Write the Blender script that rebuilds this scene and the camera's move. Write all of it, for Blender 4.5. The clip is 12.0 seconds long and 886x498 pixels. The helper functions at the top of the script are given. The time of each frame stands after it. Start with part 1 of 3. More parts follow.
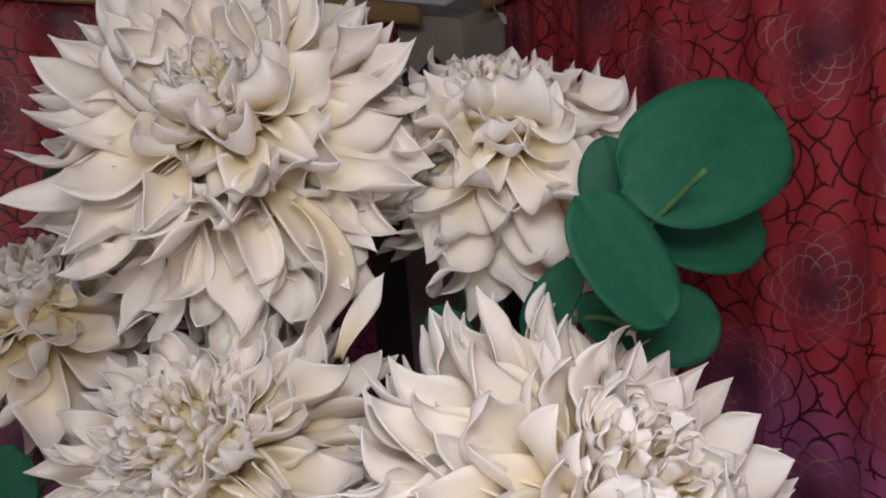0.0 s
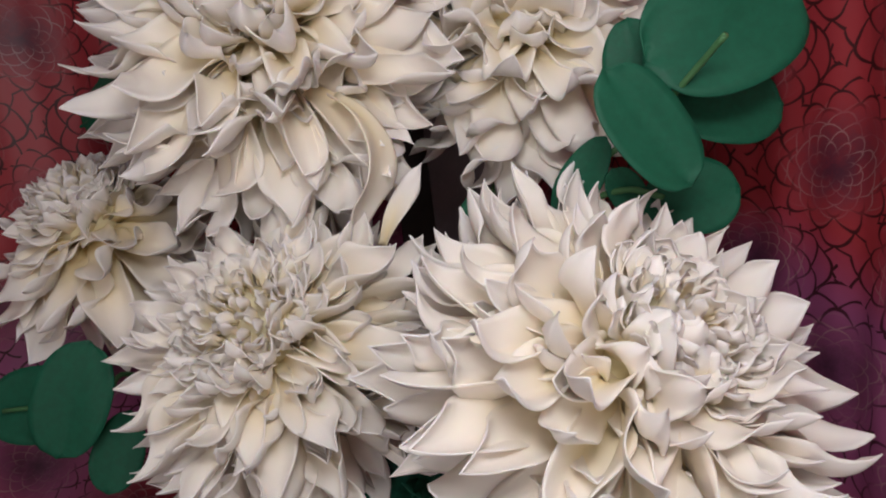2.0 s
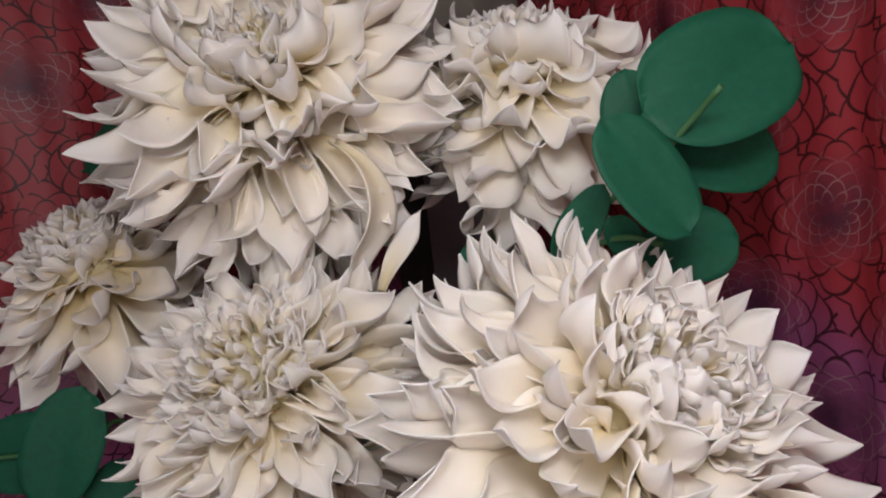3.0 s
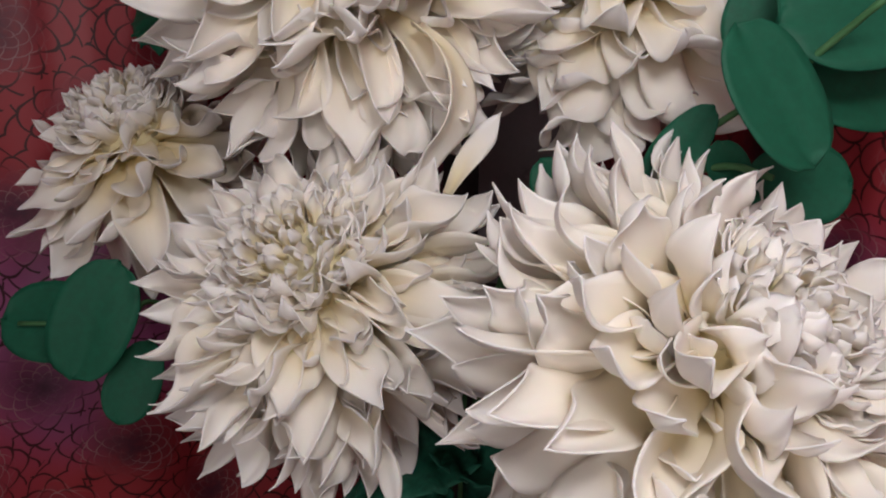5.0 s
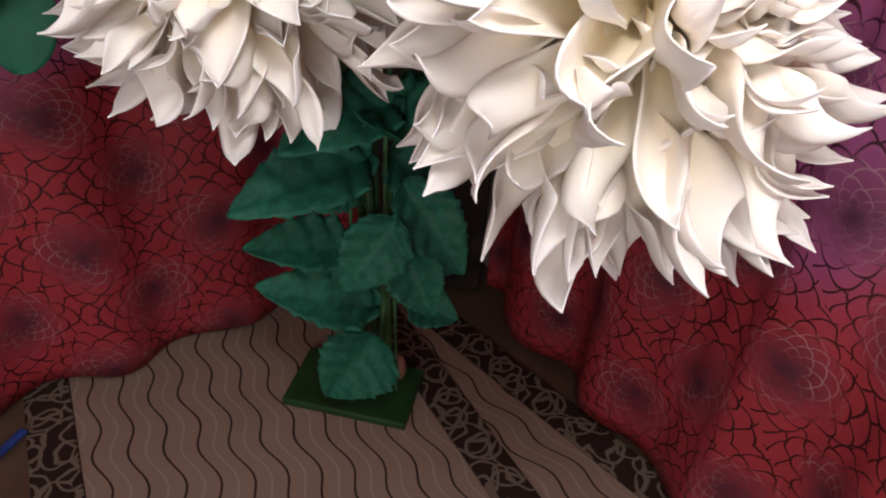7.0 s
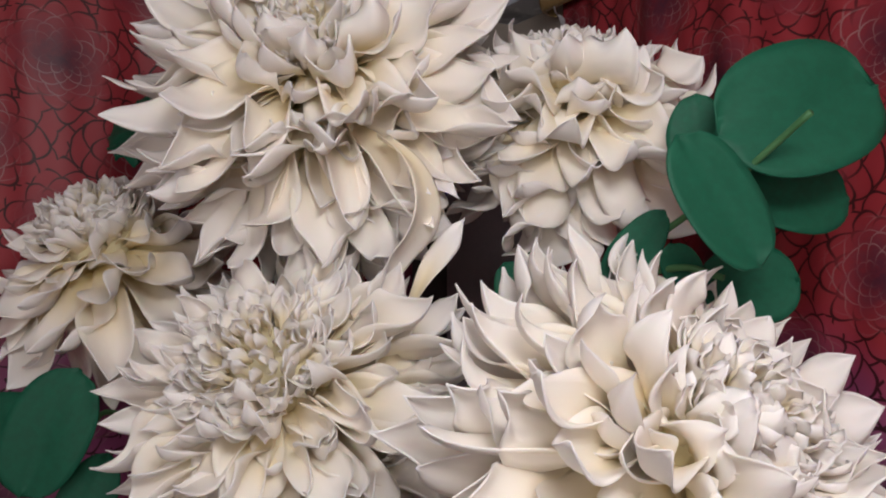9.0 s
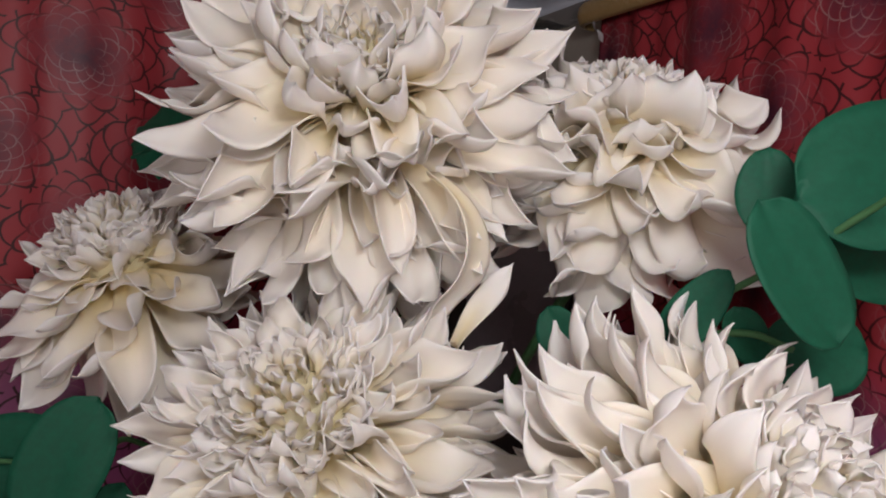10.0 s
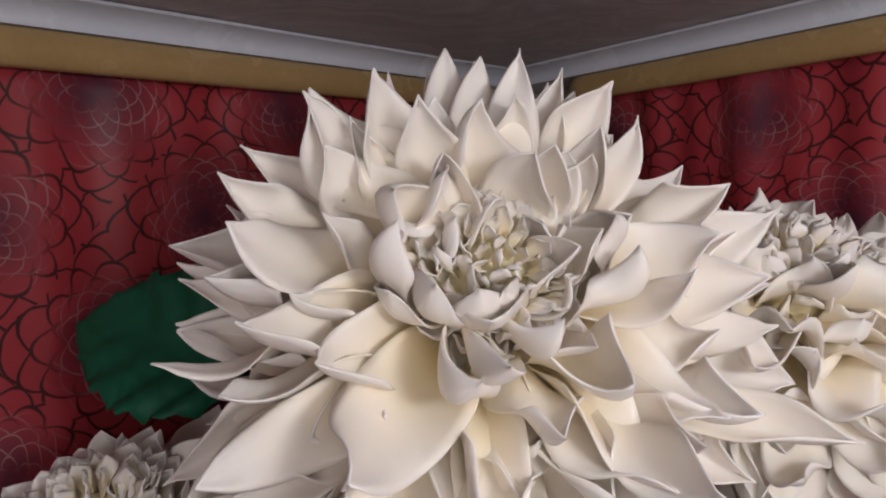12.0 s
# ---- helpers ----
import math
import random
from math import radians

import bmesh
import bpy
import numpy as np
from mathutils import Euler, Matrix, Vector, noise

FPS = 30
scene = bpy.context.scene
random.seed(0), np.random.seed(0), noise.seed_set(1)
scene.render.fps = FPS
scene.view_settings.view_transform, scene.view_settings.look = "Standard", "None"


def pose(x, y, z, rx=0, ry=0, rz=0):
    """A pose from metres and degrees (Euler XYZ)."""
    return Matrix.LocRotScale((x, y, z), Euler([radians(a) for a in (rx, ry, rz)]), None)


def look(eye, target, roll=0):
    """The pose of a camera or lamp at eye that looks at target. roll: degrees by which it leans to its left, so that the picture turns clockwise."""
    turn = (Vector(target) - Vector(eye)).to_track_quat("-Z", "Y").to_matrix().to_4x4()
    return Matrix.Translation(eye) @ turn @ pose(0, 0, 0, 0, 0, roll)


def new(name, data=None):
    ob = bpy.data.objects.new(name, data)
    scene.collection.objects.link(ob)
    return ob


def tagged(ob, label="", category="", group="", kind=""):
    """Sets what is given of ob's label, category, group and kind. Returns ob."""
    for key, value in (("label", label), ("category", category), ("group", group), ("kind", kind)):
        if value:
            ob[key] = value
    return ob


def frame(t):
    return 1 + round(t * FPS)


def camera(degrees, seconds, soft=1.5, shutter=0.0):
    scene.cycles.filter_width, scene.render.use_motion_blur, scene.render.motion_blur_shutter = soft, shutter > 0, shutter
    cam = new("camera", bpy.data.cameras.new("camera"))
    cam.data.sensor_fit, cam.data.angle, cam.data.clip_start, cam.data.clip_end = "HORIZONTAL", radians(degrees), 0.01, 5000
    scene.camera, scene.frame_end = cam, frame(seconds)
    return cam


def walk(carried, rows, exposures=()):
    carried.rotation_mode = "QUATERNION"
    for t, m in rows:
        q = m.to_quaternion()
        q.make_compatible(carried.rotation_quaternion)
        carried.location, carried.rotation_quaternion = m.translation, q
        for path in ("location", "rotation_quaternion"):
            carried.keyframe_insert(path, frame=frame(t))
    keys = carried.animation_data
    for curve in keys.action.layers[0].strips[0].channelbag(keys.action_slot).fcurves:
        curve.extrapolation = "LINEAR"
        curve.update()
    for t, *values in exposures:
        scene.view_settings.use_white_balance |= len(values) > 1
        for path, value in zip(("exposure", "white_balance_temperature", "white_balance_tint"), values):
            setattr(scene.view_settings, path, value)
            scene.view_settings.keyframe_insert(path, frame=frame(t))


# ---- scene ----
cam = camera(65.2, 12.0, soft=2.0)
METRES, EYE, TILT, LEAN, TURN = 1.5, 1.93, -6.73, 4.27, 0.0
ROWS = [
    (0.0, 0.0, 0.0, 0.0, -0.0, 0.0, -0.0),
    (0.5, 0.0006, -0.0287, 0.017, 1.59, 2.46, 0.24),
    (1.0, -0.0124, -0.0394, -0.0042, 1.52, -0.13, 0.45),
    (1.5, -0.0258, -0.0499, -0.0595, 0.61, -5.84, 1.81),
    (2.0, -0.0268, -0.0532, -0.0602, 0.92, -4.61, 2.53),
    (2.5, -0.0223, -0.0573, -0.059, 0.04, -1.17, 3.33),
    (4.5, -0.0771, -0.0084, -0.056, 4.4, -1.07, -3.92),
    (5.0, -0.0857, 0.0058, -0.0946, 2.48, -6.1, -4.69),
    (5.5, -0.0849, 0.0041, -0.1199, 2.44, -10.71, -5.44),
    (6.0, -0.0716, -0.0033, -0.1524, -2.34, -16.28, -4.97),
    (6.5, -0.071, -0.0061, -0.175, -3.25, -22.06, -7.69),
    (7.0, -0.07, 0.0017, -0.1882, -2.49, -27.06, -7.7),
    (7.5, -0.0631, -0.0019, -0.1651, -3.25, -16.75, -6.94),
    (9.5, -0.0937, -0.0082, -0.0797, 1.32, 3.84, -4.47),
    (10.0, -0.1344, 0.0287, -0.0459, -0.2, 2.14, -6.99),
    (10.5, -0.2414, 0.1041, -0.0034, -1.48, 5.13, -7.19),
    (11.0, -0.3349, 0.2044, 0.0426, -6.92, 7.59, -5.93),
    (11.5, -0.3915, 0.2624, 0.1159, -10.82, 6.14, -4.63),
    (12.0, -0.3863, 0.2683, 0.1644, -11.84, 2.72, -0.57),
]
walk(cam, [(t, pose(0, 0, EYE, TILT, LEAN, TURN) @ pose(METRES * x, METRES * y, METRES * z, 90 + pitch, roll, yaw)) for t, x, y, z, yaw, pitch, roll in ROWS],
     exposures=[(0.0, 0.0), (5.0, -0.05), (5.5, -0.08), (6.0, -0.03), (6.5, 0.12), (7.0, 0.75), (7.5, 0.2), (9.5, 0.12), (10.5, 0.15), (12.0, 0.25)])

# ---- light ----
world = bpy.data.worlds.new("room_dark")
world.use_nodes = True
world.node_tree.nodes["Background"].inputs[0].default_value = (0.6, 0.7, 1.0, 1)
world.node_tree.nodes["Background"].inputs[1].default_value = 0.02
scene.world = world


def area_lamp(name, eye, target, size, watts, colour):
    data = bpy.data.lights.new(name, "AREA")
    data.shape, data.size, data.energy, data.color = "DISK", size, watts, colour
    lamp = new(name, data)
    lamp.matrix_world = look(eye, target)
    return lamp


def bulb(name, place, radius, watts, colour):
    data = bpy.data.lights.new(name, "POINT")
    data.shadow_soft_size, data.energy, data.color = radius, watts, colour
    lamp = new(name, data)
    lamp.location = place
    return lamp


for arm in range(5):
    turn = radians(72 * arm + 20)
    bulb("chandelier_bulb", (0.04 + 0.13 * math.cos(turn), -0.10 + 0.13 * math.sin(turn), 2.26), 0.10, 4.35, (1.0, 0.965, 0.985))
# Added fill from behind the viewpoint; no window stands there.
area_lamp("front_fill", (-1.0, -2.5, 1.95), (0.1, 1.2, 1.9), 2.0, 25, (1.0, 0.935, 0.96))


# ---- materials ----
class Graph:
    """A node material with short calls for arithmetic."""

    def __init__(self, name):
        self.mat = bpy.data.materials.new(name)
        self.mat.use_nodes = True
        self.nodes, self.links = self.mat.node_tree.nodes, self.mat.node_tree.links
        self.bsdf = self.nodes["Principled BSDF"]

    def put(self, socket, value):
        if isinstance(value, bpy.types.NodeSocket):
            self.links.new(value, socket)
        elif isinstance(value, tuple) and len(value) == 3 and socket.type == "RGBA":
            socket.default_value = (*value, 1)
        else:
            socket.default_value = value

    def math(self, op, a, b=0.0, c=0.0, clamp=False):
        n = self.nodes.new("ShaderNodeMath")
        n.operation, n.use_clamp = op, clamp
        for s, v in zip(n.inputs, (a, b, c)):
            self.put(s, v)
        return n.outputs[0]

    def vmath(self, op, a, b=(0, 0, 0)):
        n = self.nodes.new("ShaderNodeVectorMath")
        n.operation = op
        self.put(n.inputs[0], a)
        self.put(n.inputs[1], b)
        return n.outputs["Value"] if op in ("LENGTH", "DISTANCE", "DOT_PRODUCT") else n.outputs[0]

    def step(self, x, lo, hi, out0=0.0, out1=1.0):
        n = self.nodes.new("ShaderNodeMapRange")
        n.interpolation_type = "SMOOTHSTEP"
        for s, v in zip(n.inputs, (x, lo, hi, out0, out1)):
            self.put(s, v)
        return n.outputs[0]

    def mix(self, f, a, b, blend="MIX"):
        n = self.nodes.new("ShaderNodeMix")
        n.data_type, n.blend_type = "RGBA", blend
        self.put(n.inputs[0], f)
        self.put(n.inputs[6], a)
        self.put(n.inputs[7], b)
        return n.outputs[2]

    def noise(self, vec, scale, detail=3.0, rough=0.55):
        n = self.nodes.new("ShaderNodeTexNoise")
        if vec is not None:
            self.put(n.inputs["Vector"], vec)
        n.inputs["Scale"].default_value, n.inputs["Detail"].default_value, n.inputs["Roughness"].default_value = scale, detail, rough
        return n.outputs["Fac"], n.outputs["Color"]

    def coord(self, kind):
        return self.nodes.new("ShaderNodeTexCoord").outputs[kind]

    def rand(self):
        return self.nodes.new("ShaderNodeObjectInfo").outputs["Random"]

    def split(self, v):
        n = self.nodes.new("ShaderNodeSeparateXYZ")
        self.put(n.inputs[0], v)
        return n.outputs

    def join(self, x, y, z=0.0):
        n = self.nodes.new("ShaderNodeCombineXYZ")
        for s, v in zip(n.inputs, (x, y, z)):
            self.put(s, v)
        return n.outputs[0]

    def bump(self, height, strength, distance):
        n = self.nodes.new("ShaderNodeBump")
        n.inputs["Strength"].default_value, n.inputs["Distance"].default_value = strength, distance
        self.put(n.inputs["Height"], height)
        self.put(self.bsdf.inputs["Normal"], n.outputs[0])

    def done(self, colour, rough=0.5, **more):
        self.put(self.bsdf.inputs["Base Color"], colour)
        self.put(self.bsdf.inputs["Roughness"], rough)
        for key, value in more.items():
            self.put(self.bsdf.inputs[key.replace("_", " ")], value)
        return self.mat


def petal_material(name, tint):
    """Cream white foam; the warm glow between petals is painted pale yellow towards each base by the given tint."""
    g = Graph(name)
    uv = g.split(g.coord("UV"))
    obj = g.coord("Object")
    big, _ = g.noise(obj, 9.0, 2.0)
    fine, _ = g.noise(obj, 160.0, 3.0)
    base_glow = g.math("MULTIPLY", g.step(uv[1], 0.72, 0.15), g.math("MULTIPLY_ADD", g.math("ABSOLUTE", g.math("SUBTRACT", uv[0], 0.5)), -0.8, g.math("MULTIPLY_ADD", big, 0.5, 0.75)), clamp=True)
    white = g.mix(g.rand(), (0.97, 0.915, 0.87), (0.975, 0.935, 0.905))
    # The cream gradient likewise puts warm shade into the colour, fading at the tip.
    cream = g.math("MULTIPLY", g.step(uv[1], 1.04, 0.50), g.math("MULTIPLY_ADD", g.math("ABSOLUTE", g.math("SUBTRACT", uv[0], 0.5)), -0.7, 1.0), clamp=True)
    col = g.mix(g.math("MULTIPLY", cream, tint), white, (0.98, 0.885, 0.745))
    col = g.mix(g.math("MULTIPLY", base_glow, tint), col, (0.975, 0.80, 0.40))
    col = g.mix(g.math("MULTIPLY", big, 0.05), col, (0.72, 0.70, 0.70))
    g.bump(fine, 0.06, 0.002)
    return g.done(col, g.step(big, 0.2, 0.8, 0.42, 0.60), Subsurface_Weight=0.12, Subsurface_Radius=(0.0040, 0.0026, 0.0016), Subsurface_Scale=1.0, Specular_IOR_Level=0.5)


def leaf_material(name, a, b):
    g = Graph(name)
    obj = g.coord("Object")
    big, _ = g.noise(obj, 14.0, 4.0, 0.65)
    fine, _ = g.noise(obj, 220.0, 2.0)
    col = g.mix(g.step(big, 0.3, 0.72), a, b)
    g.bump(g.math("MULTIPLY_ADD", fine, 0.3, big), 0.12, 0.004)
    return g.done(col, g.step(big, 0.25, 0.75, 0.5, 0.68), Specular_IOR_Level=0.3)


def plain(name, a, b, scale, rough=(0.4, 0.6), bump=0.1, **more):
    g = Graph(name)
    obj = g.coord("Object")
    big, _ = g.noise(obj, scale, 4.0)
    fine, _ = g.noise(obj, scale * 14, 3.0)
    col = g.mix(g.step(g.math("MULTIPLY_ADD", fine, 0.35, g.math("MULTIPLY", big, 0.65)), 0.3, 0.7), a, b)
    g.bump(fine, bump, 0.003)
    return g.done(col, g.step(big, 0.3, 0.7, *rough), **more)


def curtain_material():
    """Red satin printed with layered rosettes: dark plum hearts, pale inner lines, black petal outlines between."""
    g = Graph("red_rosette_satin")
    uv = g.coord("UV")
    _, wob = g.noise(uv, 4.0, 2.0)
    _, wob2 = g.noise(uv, 20.0, 2.0)
    p = g.vmath("ADD", uv, g.vmath("MULTIPLY", g.vmath("SUBTRACT", wob, (0.5, 0.5, 0.5)), (0.09, 0.09, 0.0)))
    p = g.vmath("ADD", p, g.vmath("MULTIPLY", g.vmath("SUBTRACT", wob2, (0.5, 0.5, 0.5)), (0.008, 0.008, 0.0)))
    # rosettes stand on a lattice 0.40 by 0.42 m with one more in the middle of each mesh
    xy = g.split(p)
    ax, ay = g.math("DIVIDE", xy[0], 0.40), g.math("DIVIDE", xy[1], 0.42)

    def offset(shift):
        dx = g.math("MULTIPLY", g.math("SUBTRACT", g.math("FRACT", g.math("ADD", ax, 40.5 + shift)), 0.5), 0.40)
        dy = g.math("MULTIPLY", g.math("SUBTRACT", g.math("FRACT", g.math("ADD", ay, 40.5 + shift)), 0.5), 0.42)
        return dx, dy, g.math("SQRT", g.math("ADD", g.math("MULTIPLY", dx, dx), g.math("MULTIPLY", dy, dy)))

    (ax0, ay0, r0), (ax1, ay1, r1) = offset(0.0), offset(0.5)
    first = g.math("LESS_THAN", r0, r1)
    r = g.math("MINIMUM", r0, r1)
    ang = g.math("ADD", g.math("MULTIPLY", g.math("ARCTAN2", ay0, ax0), first), g.math("MULTIPLY", g.math("ARCTAN2", ay1, ax1), g.math("SUBTRACT", 1.0, first)))
    spin = g.math("MULTIPLY", first, 0.9)

    def scallops(step, petals, depth, width):
        """Two interleaved sets of scalloped rings, as a mask of lines."""
        out = None
        for shift, op in ((0.0, "SINE"), (0.5, "COSINE")):
            wave = g.math("ABSOLUTE", g.math(op, g.math("MULTIPLY_ADD", ang, petals / 2, spin)))
            f = g.math("ADD", g.math("MULTIPLY_ADD", wave, -depth, g.math("DIVIDE", r, step)), shift + 8)
            near = g.math("ABSOLUTE", g.math("SUBTRACT", g.math("FRACT", f), 0.5))
            line = g.step(near, width, width * 0.45)
            out = line if out is None else g.math("MAXIMUM", out, line)
        return out

    outer = g.math("MULTIPLY", scallops(0.054, 11, 0.50, 0.075), g.step(r, 0.085, 0.115))
    inner = g.math("MULTIPLY", scallops(0.032, 9, 0.50, 0.065), g.math("MULTIPLY", g.step(r, 0.14, 0.10), g.step(r, 0.015, 0.05)))
    blot, _ = g.noise(uv, 1.6, 2.0)
    mott, _ = g.noise(uv, 30.0, 5.0, 0.7)
    # a printed plum band runs across the cloth at about chest height, its colour brightened for the lit lilac sheen
    high = g.math("MULTIPLY_ADD", g.math("SUBTRACT", blot, 0.5), 0.7, g.split(uv)[1])
    band = g.math("MULTIPLY", g.step(high, -0.50, -0.78), g.step(high, -1.30, -1.02))
    red = g.mix(band, (0.37, 0.034, 0.044), (0.32, 0.08, 0.20))
    red = g.mix(g.math("MULTIPLY", g.step(mott, 0.35, 0.7), g.step(r, 0.14, 0.05, 0.05, 0.40)), red, (0.25, 0.07, 0.10))
    heart = g.math("MULTIPLY", g.step(r, 0.14, -0.02), g.step(mott, 0.2, 0.6, 0.55, 0.9))
    col = g.mix(heart, red, (0.035, 0.015, 0.035))
    tone, _ = g.noise(uv, 9.0, 1.0)
    col = g.mix(g.math("MULTIPLY", inner, g.step(tone, 0.38, 0.64, 0.04, 0.6)), col, (0.42, 0.27, 0.26))
    col = g.mix(g.math("MULTIPLY", outer, g.step(r, 0.085, 0.14, 0.35, 0.95)), col, (0.03, 0.006, 0.007))
    weave, _ = g.noise(uv, 600.0, 1.0)
    g.bump(weave, 0.08, 0.001)
    return g.done(col, 0.45, Specular_IOR_Level=0.4)


def carpet_material(kind):
    """Beige pile with wavy brown lines, or a dark brown border with cream curls."""
    g = Graph("carpet_" + kind)
    xyz = g.coord("Object")
    pile, _ = g.noise(xyz, 420.0, 2.0)
    soil, _ = g.noise(xyz, 5.0, 3.0)
    c = g.split(xyz)
    if kind == "field":
        wave = g.math("SINE", g.math("MULTIPLY_ADD", c[0], 9.0, g.math("MULTIPLY", c[1], 27.0)))
        slow, _ = g.noise(xyz, 2.2, 1.0)
        x = g.math("MULTIPLY_ADD", slow, 0.05, g.math("MULTIPLY_ADD", wave, 0.015, c[0]))

        def lines(spacing, shift, width):
            f = g.math("FRACT", g.math("ADD", g.math("DIVIDE", x, spacing), 20 + shift))
            return g.step(g.math("ABSOLUTE", g.math("SUBTRACT", f, 0.5)), width, width * 0.5)

        base = g.mix(soil, (0.34, 0.225, 0.17), (0.44, 0.31, 0.24))
        col = g.mix(g.math("MULTIPLY", lines(0.088, 0.5, 0.045), 0.6), base, (0.5, 0.42, 0.34))
        col = g.mix(lines(0.088, 0.0, 0.05), col, (0.05, 0.028, 0.022))
    else:
        _, bend = g.noise(xyz, 14.0, 1.0)
        p = g.vmath("ADD", xyz, g.vmath("MULTIPLY", g.vmath("SUBTRACT", bend, (0.5, 0.5, 0.5)), (0.05, 0.05, 0.0)))
        loops = 0.0
        for shift, size in ((0.0, 0.40), (0.31, 0.46), (0.73, 0.30)):
            v = g.nodes.new("ShaderNodeTexVoronoi")
            v.voronoi_dimensions = "2D"
            v.inputs["Scale"].default_value, v.inputs["Randomness"].default_value = 8.0, 0.8
            g.put(v.inputs["Vector"], g.vmath("ADD", p, (shift, shift * 1.7, 0.0)))
            loops = g.math("MAXIMUM", loops, g.step(g.math("ABSOLUTE", g.math("SUBTRACT", v.outputs["Distance"], size)), 0.055, 0.025))
        col = g.mix(loops, (0.038, 0.022, 0.018), (0.24, 0.185, 0.14))
    col = g.mix(g.math("MULTIPLY", pile, 0.35), col, (0.03, 0.02, 0.015))
    g.bump(pile, 0.5, 0.004)
    return g.done(col, 0.9, Specular_IOR_Level=0.1)


def ceiling_material():
    """Off-white embossed paper with a feathery relief."""
    g = Graph("feathered_ceiling_paper")
    obj = g.coord("Object")
    _, warp = g.noise(obj, 3.0, 2.0)
    p = g.vmath("ADD", g.vmath("MULTIPLY", obj, (1.0, 3.2, 1.0)), g.vmath("MULTIPLY", warp, (1.4, 1.4, 0.0)))
    fib, _ = g.noise(p, 9.0, 6.0, 0.7)
    col = g.mix(g.step(fib, 0.35, 0.68), (0.40, 0.40, 0.41), (0.62, 0.62, 0.63))
    g.bump(fib, 0.35, 0.008)
    return g.done(col, g.step(fib, 0.3, 0.7, 0.35, 0.6))


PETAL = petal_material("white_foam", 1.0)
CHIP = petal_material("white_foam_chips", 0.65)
HEART = plain("plain_white_foam", (0.86, 0.78, 0.50), (0.90, 0.84, 0.60), 30)
LEAF = leaf_material("green_foam", (0.008, 0.096, 0.051), (0.0115, 0.122, 0.066))
LEAF_DARK = leaf_material("dark_green_crepe", (0.014, 0.10, 0.062), (0.024, 0.17, 0.105))
STEM = leaf_material("green_tape", (0.05, 0.16, 0.06), (0.09, 0.22, 0.09))
BASE_GREEN = plain("green_board", (0.012, 0.05, 0.014), (0.02, 0.075, 0.022), 20)
CURTAIN = curtain_material()
CARPET = carpet_material("field")
BORDER = carpet_material("border")
CEILING = ceiling_material()
# White moulding; the blue of its cool reflection is put into the colour.
COVE = plain("glossy_white_moulding", (0.66, 0.71, 0.80), (0.72, 0.77, 0.85), 6, (0.2, 0.3), 0.02)
RAIL = plain("golden_beige_pelmet", (0.40, 0.265, 0.11), (0.47, 0.32, 0.14), 7, (0.2, 0.3), 0.03)
# Paler than the papered walls, so that the unseen walls bounce more light.
BOUNCE_WALL = plain("bounce_wall_cream", (0.58, 0.52, 0.46), (0.66, 0.60, 0.53), 9, (0.6, 0.8), 0.15)
WALL = plain("beige_wallpaper", (0.46, 0.40, 0.34), (0.54, 0.47, 0.40), 9, (0.6, 0.8), 0.15)
DARK_WOOD = plain("black_brown_wood", (0.012, 0.008, 0.008), (0.03, 0.02, 0.018), 12, (0.3, 0.5), 0.1)
# Glass panel; the grey it reflects is put into its colour.
GREY_PANEL = plain("grey_glass", (0.19, 0.175, 0.19), (0.23, 0.21, 0.23), 5, (0.25, 0.4), 0.05)
COPPER = plain("terracotta_stone", (0.22, 0.10, 0.06), (0.32, 0.16, 0.10), 30)
WIRE_WHITE = plain("white_plastic", (0.6, 0.6, 0.62), (0.7, 0.7, 0.7), 30)
BLUE = plain("blue_cloth", (0.02, 0.05, 0.25), (0.03, 0.08, 0.32), 30)


# ---- mesh helpers ----
def mesh_from(name, verts, faces, material, smooth=True, uvs=None):
    me = bpy.data.meshes.new(name)
    me.from_pydata([tuple(v) for v in verts], [], faces)
    me.materials.append(material)
    if uvs is not None:
        layer = me.uv_layers.new(name="UVMap")
        loops = np.empty(len(me.loops), dtype=np.int32)
        me.loops.foreach_get("vertex_index", loops)
        layer.data.foreach_set("uv", np.asarray(uvs, dtype=np.float32)[loops].ravel())
    if smooth:
        me.polygons.foreach_set("use_smooth", [True] * len(me.polygons))
    me.update()
    return me


def part(name, me, parent, m=None, label=""):
    ob = new(name, me)
    ob.parent = parent
    if m is not None:
        ob.matrix_basis = m
    return tagged(ob, label) if label else ob


def thick_sheet(front, nu, nv, thickness, normals):
    """A closed sheet of nu x nv points with rounded rim, from its front points and normals."""
    back = front - normals * thickness
    verts = np.concatenate([front.reshape(-1, 3), back.reshape(-1, 3)])
    n, faces = nu * nv, []
    for i in range(nu - 1):
        for j in range(nv - 1):
            a = i * nv + j
            faces.append((a, a + 1, a + nv + 1, a + nv))
            faces.append((n + a, n + a + nv, n + a + nv + 1, n + a + 1))
    rim = [(0, j) for j in range(nv)] + [(i, nv - 1) for i in range(1, nu)] + [(nu - 1, j) for j in range(nv - 2, -1, -1)] + [(i, 0) for i in range(nu - 2, 0, -1)]
    ids = [i * nv + j for i, j in rim]
    for a, b in zip(ids, ids[1:] + ids[:1]):
        faces.append((b, a, n + a, n + b))
    return verts, faces


def grid_normals(p):
    du, dv = np.gradient(p, axis=0), np.gradient(p, axis=1)
    n = np.cross(dv, du)
    return n / (np.linalg.norm(n, axis=2, keepdims=True) + 1e-9)


def smooth01(x):
    x = np.clip(x, 0, 1)
    return x * x * (3 - 2 * x)


